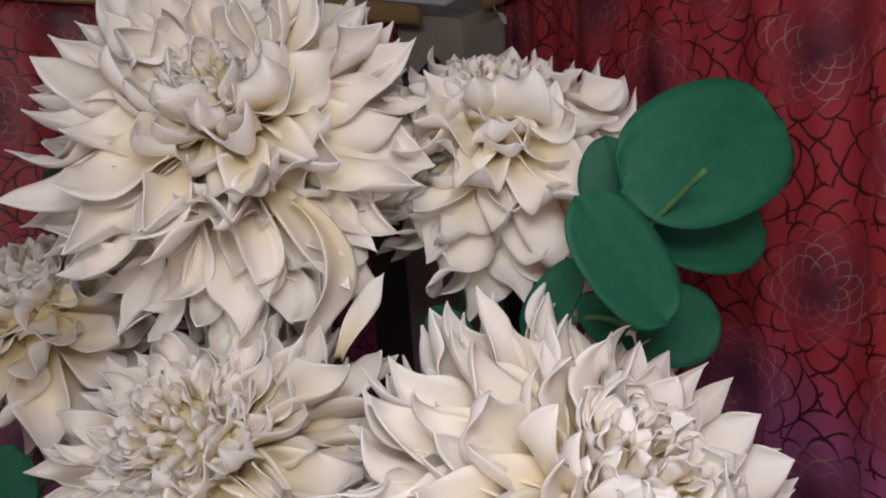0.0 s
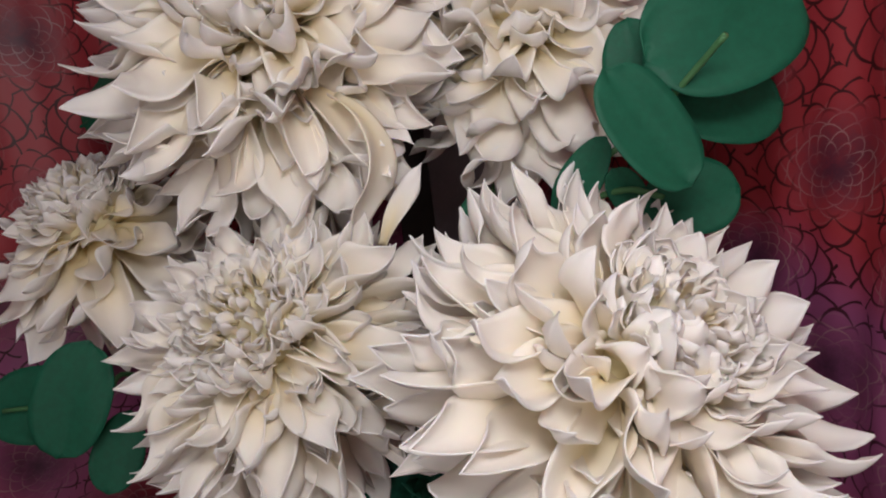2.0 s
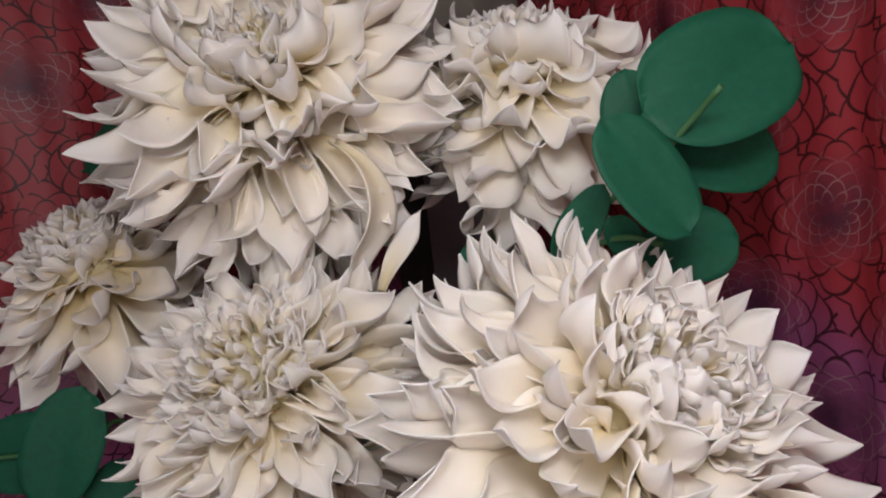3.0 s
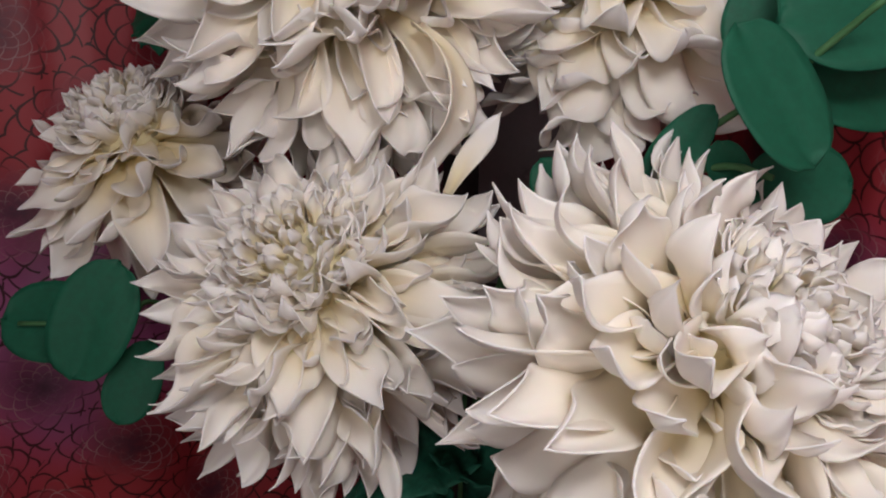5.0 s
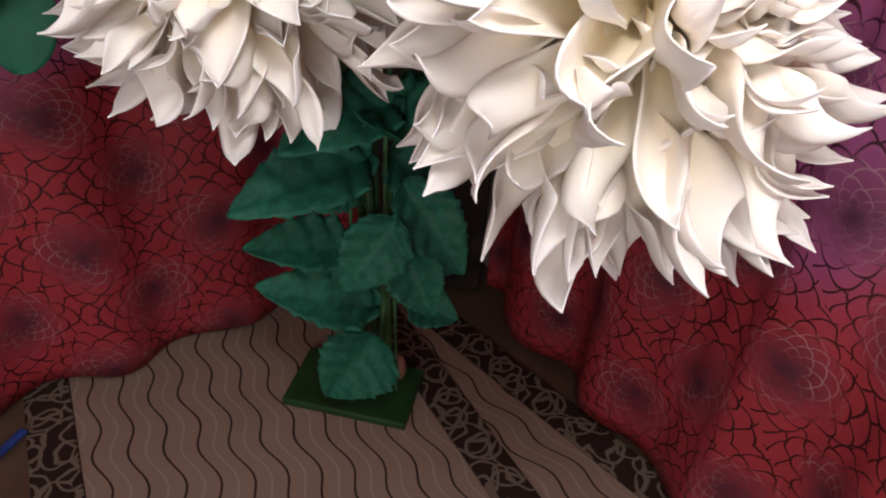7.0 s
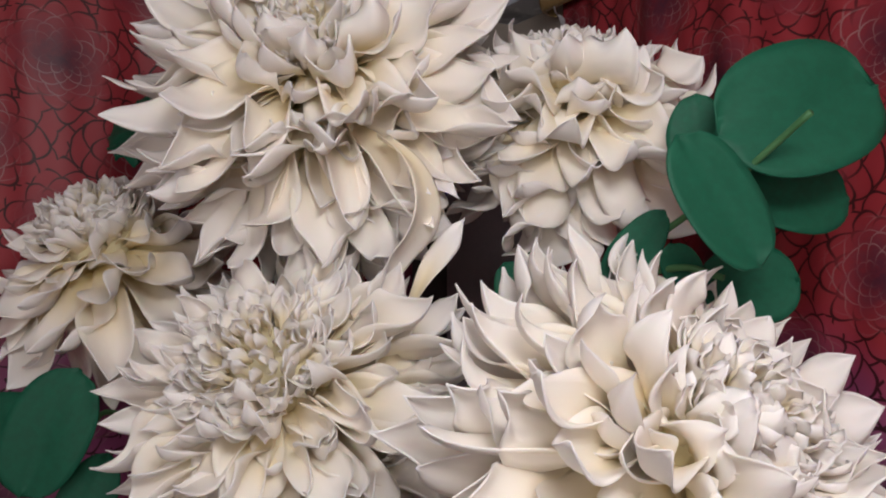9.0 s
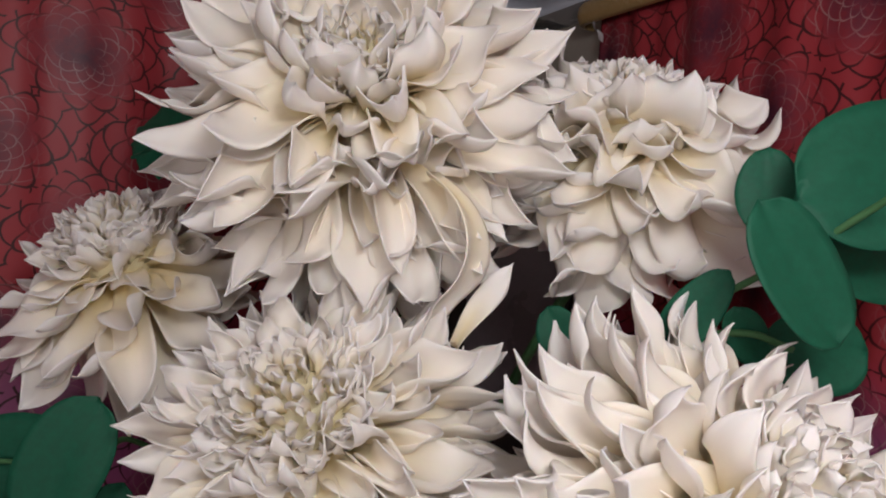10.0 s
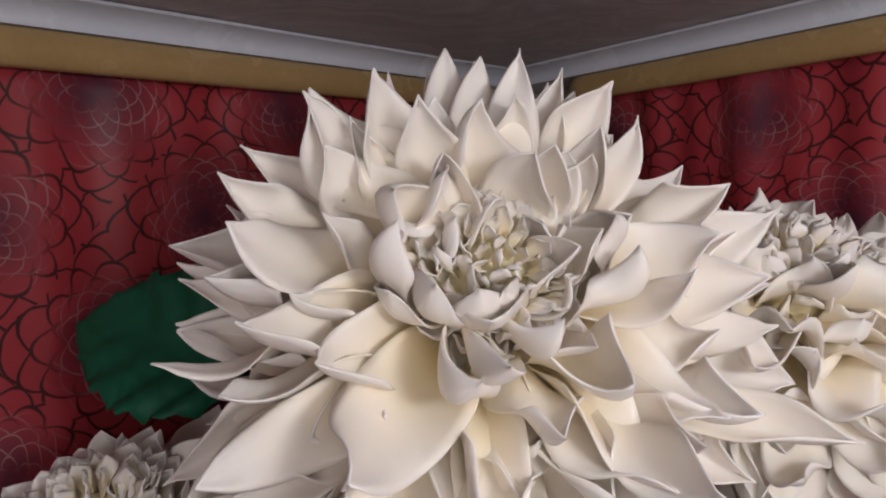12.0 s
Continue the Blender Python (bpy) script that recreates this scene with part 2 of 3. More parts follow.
def petal_mesh(name, seed, half, droop, curl, cup, ruffle, blunt=0.0, nu=23, nv=11, material=None, twist=0.0, thickness=0.010):
    """A petal of unit length along +y whose inner face looks to +z. half: half width; droop: degrees it bends back;
    curl: degrees its tip turns in again; cup: how far the edges rise; ruffle: how far they wave; blunt: 0 beaked, 1 spoon."""
    rng = np.random.default_rng(seed)
    u = np.linspace(0, 1, nu)[:, None] ** 0.9
    v = np.linspace(-1, 1, nv)[None, :]
    ph = rng.uniform(0, 6.28, 4)
    angle = np.radians(rng.uniform(-4, 8) - droop * smooth01(u[:, 0] / 0.7) + curl * smooth01((u[:, 0] - 0.62) / 0.38))
    step = np.diff(u[:, 0])
    cy = np.concatenate([[0], np.cumsum(np.cos(angle[:-1]) * step)])[:, None]
    cz = np.concatenate([[0], np.cumsum(np.sin(angle[:-1]) * step)])[:, None]
    rise = 0.40 + 0.60 * smooth01(u / 0.58)
    start = rng.uniform(0.56, 0.68)
    t = np.clip((u - start) / (1.0 - start), 0, 1)
    beak = 0.56 * (1 - np.clip(t / 0.95, 0, 1) ** 2) + 0.37 * (1 - smooth01(t / 0.92)) + 0.07 * np.sqrt(1 - t)
    spoon = np.sqrt(np.clip(1 - (np.clip((u - 0.62) / (0.38 - 0.05 * (1 - blunt)), 0, 1)) ** 2.4, 0, 1)) * (1 - 0.04 * u)
    w = half * (rise * (beak * (1 - blunt) + spoon * blunt) + 0.012)
    side = np.where(v > 0, 1.0, 0.0)
    lean = 1 + 0.2 * (rng.uniform(-1, 1) * side + rng.uniform(-1, 1) * (1 - side)) * np.sin(np.pi * u)
    fold = cup * (1.15 - 0.75 * smooth01(u / 0.5) + 1.25 * smooth01((u - 0.66) / 0.32) * (1 - 0.55 * blunt))
    bow = np.minimum(1.35, 0.45 + fold * 0.62)
    x = w * np.sin(v * bow) / np.sin(np.minimum(bow, 1.5)) * lean
    av = np.abs(v)
    lift = fold * w * (av ** 1.8 - 0.30 * av ** 5)
    wave = ruffle * w * av ** 2.0 * np.sin(u * (4.5 + 3.0 * rng.uniform()) + ph[0] + np.where(v > 0, ph[1], ph[2])) * smooth01((u - 0.2) / 0.35)
    belly = 0.20 * w * np.sin(u * 5.5 + ph[3]) * (1 - av ** 2)
    dz = lift + wave + belly
    ca, sa = np.cos(angle)[:, None], np.sin(angle)[:, None]
    tw = twist * u ** 1.5
    xx, zz = x * np.cos(tw) - dz * np.sin(tw), x * np.sin(tw) + dz * np.cos(tw)
    x = xx + 0.07 * rng.uniform(-1, 1) * u ** 2
    p = np.stack([x, cy - sa * zz, cz + ca * zz], axis=2)
    verts, faces = thick_sheet(p, nu, nv, thickness, -grid_normals(p))
    uv = np.stack([np.broadcast_to(v * 0.5 + 0.5, (nu, nv)), np.broadcast_to(u, (nu, nv))], axis=2).reshape(-1, 2)
    return mesh_from(name, verts, faces, material or PETAL, True, np.concatenate([uv, uv]))


def tube_mesh(name, points, radius, material, sides=10, taper=1.0):
    """A smooth tube along a Catmull-Rom line through the points, with closed ends."""
    pts = [Vector(p) for p in points]
    ext = [pts[0] * 2 - pts[1]] + pts + [pts[-1] * 2 - pts[-2]]
    line = []
    for a, b, c, d in zip(ext, ext[1:], ext[2:], ext[3:]):
        for k in range(8):
            t = k / 8
            line.append(0.5 * ((2 * b) + (c - a) * t + (2 * a - 5 * b + 4 * c - d) * t * t + (3 * b - a - 3 * c + d) * t ** 3))
    line.append(pts[-1])
    verts, faces = [], []
    side = Vector((1, 0, 0.3))
    for k, p in enumerate(line):
        ahead = (line[min(k + 1, len(line) - 1)] - line[max(k - 1, 0)]).normalized()
        side = (side - ahead * side.dot(ahead)).normalized()
        up = ahead.cross(side)
        rr = radius * (1 + (taper - 1) * k / (len(line) - 1))
        for s in range(sides):
            a = 2 * math.pi * s / sides
            verts.append(p + (side * math.cos(a) + up * math.sin(a)) * rr * (1 + 0.06 * math.sin(k * 1.7 + s)))
    for k in range(len(line) - 1):
        for s in range(sides):
            a, b = k * sides + s, k * sides + (s + 1) % sides
            faces.append((a, b, b + sides, a + sides))
    faces.append(tuple(range(sides - 1, -1, -1)))
    faces.append(tuple(range(len(verts) - sides, len(verts))))
    return mesh_from(name, verts, faces, material)


def box_mesh(name, lo, hi, material, bevel=0.004):
    bm = bmesh.new()
    bmesh.ops.create_cube(bm, size=1)
    for vert in bm.verts:
        vert.co = Vector([l + (c + 0.5) * (h - l) for c, l, h in zip(vert.co, lo, hi)])
    if bevel:
        bmesh.ops.bevel(bm, geom=bm.edges[:], offset=bevel, segments=2, affect="EDGES", profile=0.5)
    me = bpy.data.meshes.new(name)
    bm.to_mesh(me)
    bm.free()
    me.materials.append(material)
    return me


def frame_matrix(origin, along, inward):
    """Local x along a wall, y into the room, z up."""
    x, y = Vector((*along, 0)).normalized(), Vector((*inward, 0)).normalized()
    m = Matrix.Identity(4)
    m.col[0][:3], m.col[1][:3], m.col[2][:3], m.col[3][:3] = x, y, (0, 0, 1), origin
    return m


# ---- the room ----
CORNER = (0.048, 2.36)
ALONG_L, IN_L = (-0.821, -0.571), (0.571, -0.821)
ALONG_R, IN_R = (0.452, -0.892), (-0.892, -0.452)
CEIL = 2.50
LEFT = frame_matrix((*CORNER, 0), ALONG_L, IN_L)
# the second wall is mirrored, so that its x runs away from the corner too
RIGHT = frame_matrix((*CORNER, 0), ALONG_R, IN_R)


def fixed(name, me, m=None, label="", category=""):
    ob = new(name, me)
    if m is not None:
        ob.matrix_world = m
    return tagged(ob, label, category, kind="structure")


fixed("floor", box_mesh("floor", (-4.2, -3.2, -0.12), (3.4, 3.2, -0.012), plain("brown_floorboards", (0.10, 0.06, 0.04), (0.15, 0.09, 0.06), 8), 0), None, "brown floor under the carpets", "floor")
fixed("ceiling", box_mesh("ceiling", (-4.2, -3.2, CEIL), (3.4, 3.2, CEIL + 0.1), CEILING, 0), None, "off-white ceiling with feathery embossed paper", "ceiling")
fixed("wall_west", box_mesh("wall_west", (-0.35, -0.27, -0.1), (4.2, -0.15, CEIL + 0.02), WALL, 0), LEFT, "beige papered wall behind the curtains", "wall")
fixed("wall_east", box_mesh("wall_east", (-0.35, -0.27, -0.1), (4.6, -0.15, CEIL + 0.02), WALL, 0), RIGHT, "beige papered wall behind the curtains", "wall")
# Three unseen walls, added to close the room and bounce light.
fixed("wall_south", box_mesh("wall_south", (-4.2, -2.9, -0.1), (3.4, -2.8, CEIL + 0.02), BOUNCE_WALL, 0), None, "plain unseen wall added to bounce light", "wall")
fixed("wall_far_west", box_mesh("wall_far_west", (-3.3, -2.9, -0.1), (-3.2, 0.4, CEIL + 0.02), BOUNCE_WALL, 0), None, "plain unseen wall added to bounce light", "wall")
fixed("wall_far_east", box_mesh("wall_far_east", (2.2, -2.9, -0.1), (2.3, 0.2, CEIL + 0.02), BOUNCE_WALL, 0), None, "plain unseen wall added to bounce light", "wall")


def profile_mesh(name, profile, x0, x1, material, cap=0.0):
    """A moulding: the profile (y, z) drawn along x; its near end turns back to the wall over cap metres."""
    xs = [x0 + cap * (1 - math.cos(a)) for a in np.linspace(0, math.pi / 2, 8)] if cap else [x0]
    ds = [cap * (1 - math.sin(a)) for a in np.linspace(0, math.pi / 2, 8)] if cap else [0]
    rows = list(zip(xs, ds)) + [(x1, 0)]
    verts, faces, n = [], [], len(profile)
    for x, back in rows:
        verts += [(x, y - back if y > -0.14 else y, z) for y, z in profile]
    for k in range(len(rows) - 1):
        for i in range(n):
            a, b = k * n + i, k * n + (i + 1) % n
            faces.append((a, b, b + n, a + n))
    faces.append(tuple(range(n - 1, -1, -1)))
    faces.append(tuple(range(len(verts) - n, len(verts))))
    me = mesh_from(name, verts, faces, material, True)
    me.set_sharp_from_angle(angle=radians(38))
    return me


cove = [(-0.148, 2.4565), (0.002, 2.4565), (0.003, 2.460), (0.004, 2.463)]
cove += [(0.004 + 0.045 * (1 - math.cos(a)), 2.463 + 0.030 * math.sin(a)) for a in np.linspace(0.15, math.pi / 2, 9)]
cove += [(0.056, 2.4935), (0.060, CEIL - 0.002), (-0.148, CEIL - 0.002)]
fixed("trim_west", profile_mesh("trim_west", cove, -0.15, 4.0, COVE), LEFT, "glossy white ceiling moulding with a cove", "moulding")
fixed("trim_east", profile_mesh("trim_east", cove, -0.15, 4.4, COVE), RIGHT, "glossy white ceiling moulding with a cove", "moulding")

pelmet = [(-0.002, 2.392)] + [(0.002 + 0.011 * math.sin(a) ** 0.8, 2.394 + 0.058 * a / math.pi) for a in np.linspace(0, math.pi, 11)] + [(-0.004, 2.455), (-0.145, 2.455), (-0.145, 2.444), (-0.018, 2.44), (-0.018, 2.392)]
for side, m, x0, x1 in (("west", LEFT, 0.07, 3.7), ("east", RIGHT, 0.19, 4.2)):
    rail = tagged(new("curtain_rail", profile_mesh("curtain_rail", pelmet, x0, x1, RAIL, 0.07)), "golden beige curtain rail with a rounded end", "curtain rail", "curtain rails")
    rail.matrix_world = m
    track = part("rail_track", box_mesh("rail_track", (x0 + 0.09, -0.075, 2.425), (x1, -0.05, 2.44), WIRE_WHITE, 0.002), rail, None, "white plastic track")


# ---- curtains ----
def curtain(name, m, x0, x1, seed, fold, heart, label):
    rng = np.random.default_rng(seed)
    nx, nz = 420, 46
    s = np.linspace(x0, x1, nx)[None, :]
    z = np.linspace(0.025, 2.425, nz)[:, None]
    low = 1 - z / 2.45
    ph = rng.uniform(0, 6.28, 8)
    y = fold * 0.6 * np.sin(s * 2 * np.pi / 0.24 + ph[0] + 0.8 * np.sin(s * 3.1 + ph[1]))
    y = y + fold * 0.45 * np.sin(s * 2 * np.pi / 0.115 + ph[2] + 0.9 * np.sin(s * 5 + ph[3])) * (0.35 + 0.65 * z / 2.45)
    y = y + (0.045 * low ** 1.5) * np.sin(s * 2 * np.pi / 0.42 + ph[4] + 0.5 * low) + 0.03 * low
    y = y + 0.006 * np.sin(z * 5 + s * 9 + ph[5])
    hem = 0.012 * np.sin(s * 2 * np.pi / 0.5 + ph[6])
    p = np.stack([s + 0 * z, y - 0.055 + 0 * z, z + hem * low + 0 * s], axis=2)
    verts, faces = thick_sheet(p, nz, nx, 0.002, grid_normals(p))
    arc = np.concatenate([[0], np.cumsum(np.hypot(np.diff(s[0]), np.diff(y[nz // 2])))])
    arc = arc - np.interp(1.2, s[0], arc) + 1.2 - heart[0]
    uv = np.stack([np.broadcast_to(arc[None, :], (nz, nx)), np.broadcast_to(z - heart[1], (nz, nx))], axis=2).reshape(-1, 2)
    ob = tagged(new(name, mesh_from(name, verts, faces, CURTAIN, True, np.concatenate([uv, uv]))), label, "curtain", "red curtains")
    ob.matrix_world = m
    return ob


curtain("curtain", LEFT, 0.16, 3.6, 3, 0.006, (1.32, 2.15), "red satin curtain printed with dark rosettes, hanging nearly flat")
curtain("curtain", RIGHT, 0.26, 4.1, 8, 0.012, (1.28, 2.09), "red satin curtain printed with dark rosettes, hanging in soft folds")

# ---- carpets ----
def carpet(x, y, z, turn, field, label):
    """A carpet: its wavy field and the two dark borders beside it. field: (x0, x1, y0, y1)."""
    top = tagged(new("carpet"), label, "carpet", "carpets")
    top.matrix_world = pose(x, y, z, 0, 0, turn)
    x0, x1, y0, y1 = field
    part("carpet_field", box_mesh("carpet_field", (x0, y0, -0.006), (x1, y1, 0.0), CARPET, 0.003), top)
    for a, b in ((x0 - 0.13, x0 - 0.003), (x1 + 0.003, x1 + 0.13)):
        part("carpet_border", box_mesh("carpet_border", (a, y0, -0.006), (b, y1, 0.001), BORDER, 0.003), top, None, "dark brown border with cream curls")
    return top


carpet(-0.05, 1.6, 0.0, 27.0, (-1.0, -0.01, -3.3, 0.9), "beige carpet with wavy brown lines and dark borders")
carpet(0.135, 1.739, -0.006, 39.6, (-0.34, 0.0, -1.9, 0.5), "narrow beige runner with wavy brown lines and dark borders")

# ---- corner cabinet ----
def corner_cabinet():
    top = tagged(new("corner_cabinet"), "tall black-brown wooden corner cabinet with a carved crown", "cabinet")
    top.matrix_world = pose(-0.02, 2.17, 0, 0, 0, -8)
    part("body", box_mesh("body", (-0.24, 0.0, 0), (0.20, 0.12, 2.18), DARK_WOOD, 0.006), top)
    part("door_panel", box_mesh("door_panel", (-0.12, -0.016, 1.2), (0.18, -0.002, 2.08), GREY_PANEL, 0.004), top, None, "smooth grey door panel")
    n = 41
    verts, faces = [], []
    for i in range(n):
        x = -0.25 + 0.46 * i / (n - 1)
        h = 2.235 + 0.02 * math.sin(i * 0.62) + 0.018 * math.exp(-((i - 24) / 1.2) ** 2) - 0.03 * abs(i / (n - 1) - 0.5)
        for y, z in ((-0.03, 2.17), (-0.03, h - 0.02), (-0.02, h), (0.06, h), (0.06, 2.17)):
            verts.append((x, y, z))
    for i in range(n - 1):
        for k in range(5):
            a, b = i * 5 + k, i * 5 + (k + 1) % 5
            faces.append((a, b, b + 5, a + 5))
    faces += [tuple(range(4, -1, -1)), tuple(range(len(verts) - 5, len(verts)))]
    part("carved_crown", mesh_from("carved_crown", verts, faces, DARK_WOOD, False), top, None, "wavy carved dark crown")
    part("crown_moulding", box_mesh("crown_moulding", (-0.25, -0.035, 2.175), (0.21, -0.03, 2.19), DARK_WOOD, 0.001), top)


corner_cabinet()


def leaf_pose(base, tip, face):
    b, t = Vector(base), Vector(tip)
    y = (t - b).normalized()
    z = Vector(face)
    z = (z - y * z.dot(y)).normalized()
    x = y.cross(z)
    m = Matrix.Identity(4)
    length = (t - b).length
    m.col[0][:3], m.col[1][:3], m.col[2][:3], m.col[3][:3] = x * length, y * length, z * length, b
    return m, length


# ---- the giant flowers ----
def petal_set(style, seed):
    """Shared petal meshes of one flower, ring by ring from the heart outwards."""
    r = random.Random(seed)
    rings = []
    for count, lo, hi, l0, l1, half, droop, curl, cup, ruffle, blunt in style["rings"]:
        big = l1 > 0.11
        meshes = [petal_mesh("petal", seed * 100 + len(rings) * 10 + k, half * (style["broad"] if big else 1) * r.uniform(0.85, 1.15), droop + r.uniform(-14, 14), curl + r.uniform(-25, 35),
                             cup * r.uniform(0.7, 1.3), ruffle * r.uniform(0.5, 1.6), min(1.0, max(0.0, blunt + r.uniform(-0.2, 0.2))), twist=r.uniform(-0.5, 0.5),
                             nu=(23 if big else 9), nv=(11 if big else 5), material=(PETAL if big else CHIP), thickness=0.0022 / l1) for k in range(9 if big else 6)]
        rings.append((count, lo, hi, l0, l1, meshes))
    return rings


# ring: count, angles from the axis, lengths in metres for a flower of radius 0.36, half width, droop, curl, cup, ruffle, blunt
DAHLIA = [
    (109, 0, 32, 0.042, 0.08, 0.242, 0, 50, 0.7, 0.5, 0.9),
    (13, 26, 40, 0.155, 0.2, 0.186, -4, 43, 0.86, 0.55, 0.8),
    (23, 36, 52, 0.19, 0.25, 0.145, 0, 48, 0.93, 0.75, 0.45),
    (32, 48, 64, 0.244, 0.304, 0.118, 22, 61, 0.93, 0.87, 0.36),
    (21, 54, 82, 0.19, 0.25, 0.153, 20, 63, 0.99, 0.87, 0.45),
    (39, 60, 80, 0.291, 0.342, 0.114, 24, 64, 0.93, 0.99, 0.36),
    (24, 76, 112, 0.22, 0.28, 0.145, 22, 63, 0.99, 0.99, 0.3),
    (42, 76, 98, 0.301, 0.342, 0.111, 26, 66, 0.93, 1.09, 0.36),
    (39, 92, 118, 0.301, 0.342, 0.111, 28, 66, 0.93, 1.09, 0.36),
    (26, 112, 140, 0.273, 0.323, 0.111, 28, 62, 0.93, 1.09, 0.36),
]
DENSE = [
    (122, 0, 36, 0.042, 0.08, 0.228, 0, 50, 0.7, 0.5, 0.9),
    (41, 28, 46, 0.14, 0.2, 0.122, 16, 58, 0.99, 1.09, 0.4),
    (41, 40, 60, 0.19, 0.27, 0.114, 20, 56, 0.99, 1.09, 0.36),
    (44, 54, 76, 0.235, 0.314, 0.106, 24, 64, 0.93, 1.09, 0.36),
    (26, 60, 100, 0.19, 0.26, 0.137, 22, 63, 0.99, 1.09, 0.4),
    (44, 70, 96, 0.282, 0.342, 0.103, 26, 66, 0.93, 1.09, 0.36),
    (26, 84, 116, 0.207, 0.285, 0.126, 22, 63, 0.99, 1.09, 0.36),
    (39, 90, 118, 0.291, 0.342, 0.106, 28, 66, 0.93, 1.09, 0.36),
    (26, 112, 140, 0.282, 0.342, 0.106, 28, 62, 0.93, 1.09, 0.36),
]
MOUND = [
    (109, 0, 36, 0.042, 0.08, 0.242, 0, 45, 0.7, 0.5, 0.9),
    (33, 28, 46, 0.14, 0.17, 0.184, 6, 38, 0.63, 0.55, 0.6),
    (31, 42, 60, 0.16, 0.2, 0.193, 8, 38, 0.63, 0.55, 0.6),
    (18, 56, 76, 0.17, 0.23, 0.201, 16, 46, 0.69, 0.65, 0.6),
    (16, 74, 96, 0.254, 0.332, 0.166, 22, 48, 0.73, 0.55, 0.6),
    (16, 92, 116, 0.273, 0.342, 0.166, 26, 48, 0.73, 0.55, 0.6),
    (14, 110, 136, 0.263, 0.323, 0.157, 28, 51, 0.73, 0.55, 0.6),
]
BLUNT = [
    (101, 0, 34, 0.042, 0.08, 0.242, 0, 45, 0.7, 0.5, 0.9),
    (22, 28, 46, 0.15, 0.21, 0.176, 12, 48, 0.79, 0.87, 0.6),
    (22, 44, 62, 0.2, 0.28, 0.166, 18, 52, 0.79, 0.87, 0.6),
    (20, 54, 84, 0.19, 0.25, 0.209, 20, 58, 0.79, 0.75, 0.6),
    (24, 62, 86, 0.263, 0.332, 0.149, 24, 62, 0.79, 0.87, 0.6),
    (20, 80, 116, 0.207, 0.285, 0.201, 22, 58, 0.79, 0.75, 0.6),
    (24, 84, 112, 0.291, 0.342, 0.157, 28, 62, 0.79, 0.87, 0.6),
    (22, 108, 140, 0.282, 0.342, 0.153, 28, 62, 0.79, 0.87, 0.6),
]


def flower(base, axis, size, spin, seed, style, label, stem, hanging=()):
    """A foam flower whose petals all spring from one base; its heart points along the axis."""
    r = random.Random(seed)
    top = tagged(new("giant_flower"), label, "artificial flower", "giant white flowers")
    turn = Vector(axis).to_track_quat("Z", "Y").to_matrix().to_4x4()
    top.matrix_world = Matrix.Translation(base) @ turn @ pose(0, 0, 0, 0, 0, spin)
    k = size / 0.36
    core = k * style.get("core", 1.0)
    for number, (count, lo, hi, l0, l1, meshes) in enumerate(petal_set(style, seed)):
        for i in range(count):
            f = (i * 0.618) % 1.0
            theta = lo + (hi - lo) * f + r.uniform(-5, 5)
            length = (l0 + (l1 - l0) * f) * r.uniform(0.91, 1.06) * k
            az = 360.0 * i / count + number * 77 + r.uniform(-0.3, 0.3) * 360 / count
            if number == 0:
                f = (i + 0.5) / count
                az, theta, length = i * 137.5, hi * math.sqrt(f), (l0 + (l1 - l0) * f) * r.uniform(0.95, 1.25) * core
                seat = pose(0, 0, 0, 0, 0, az) @ Matrix.Translation((0, 0, 0.065 * k)) @ pose(0, 0, 0, 90 - 2.4 * theta) @ Matrix.Translation((0, 0.080 * core, 0)) @ pose(0, 0, 0, 0.85 * theta + r.uniform(-14, 14), r.uniform(-35, 35), r.uniform(-14, 14))
            else:
                seat = pose(0, 0, 0, 0, 0, az) @ pose(0, 0, 0, 90 - theta) @ Matrix.Translation((0, 0.03 * k, 0)) @ pose(0, 0, 0, 0, r.uniform(-27, 27), r.uniform(-8, 8))
            if number > 2:
                down = -(top.matrix_world.to_3x3() @ seat.to_3x3() @ Vector((0, 1, 0))).z
                length *= 1 + (0.10 * down if down > 0 else 0.03 * down)
            part("heart_petal" if number == 0 else "petal", r.choice(meshes), top, seat @ Matrix.Diagonal((length * r.uniform(0.88, 1.15), length, length, 1)))
    inv = top.matrix_world.inverted()
    for number, (root, tip, face, arch) in enumerate(hanging):
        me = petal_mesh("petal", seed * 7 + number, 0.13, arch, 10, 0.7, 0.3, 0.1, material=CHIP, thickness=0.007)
        aim, _ = leaf_pose(Vector(base) + Vector(root), Vector(base) + Vector(tip), face)
        part("petal", me, top, inv @ aim @ pose(0, 0, 0, arch * 0.6))
    bm = bmesh.new()
    bmesh.ops.create_icosphere(bm, subdivisions=3, radius=0.082 * core)
    for vert in bm.verts:
        vert.co.z += 0.06 * k
    me = bpy.data.meshes.new("receptacle")
    bm.to_mesh(me)
    bm.free()
    me.materials.append(HEART)
    part("receptacle", me, top)
    pts = [Vector(base) - Vector(axis).normalized() * d for d in (0.02, 0.14)] + [Vector(p) for p in stem]
    part("stem", tube_mesh("stem", [inv @ p for p in pts], 0.011, STEM), top, None, "green wrapped stem")
    return top


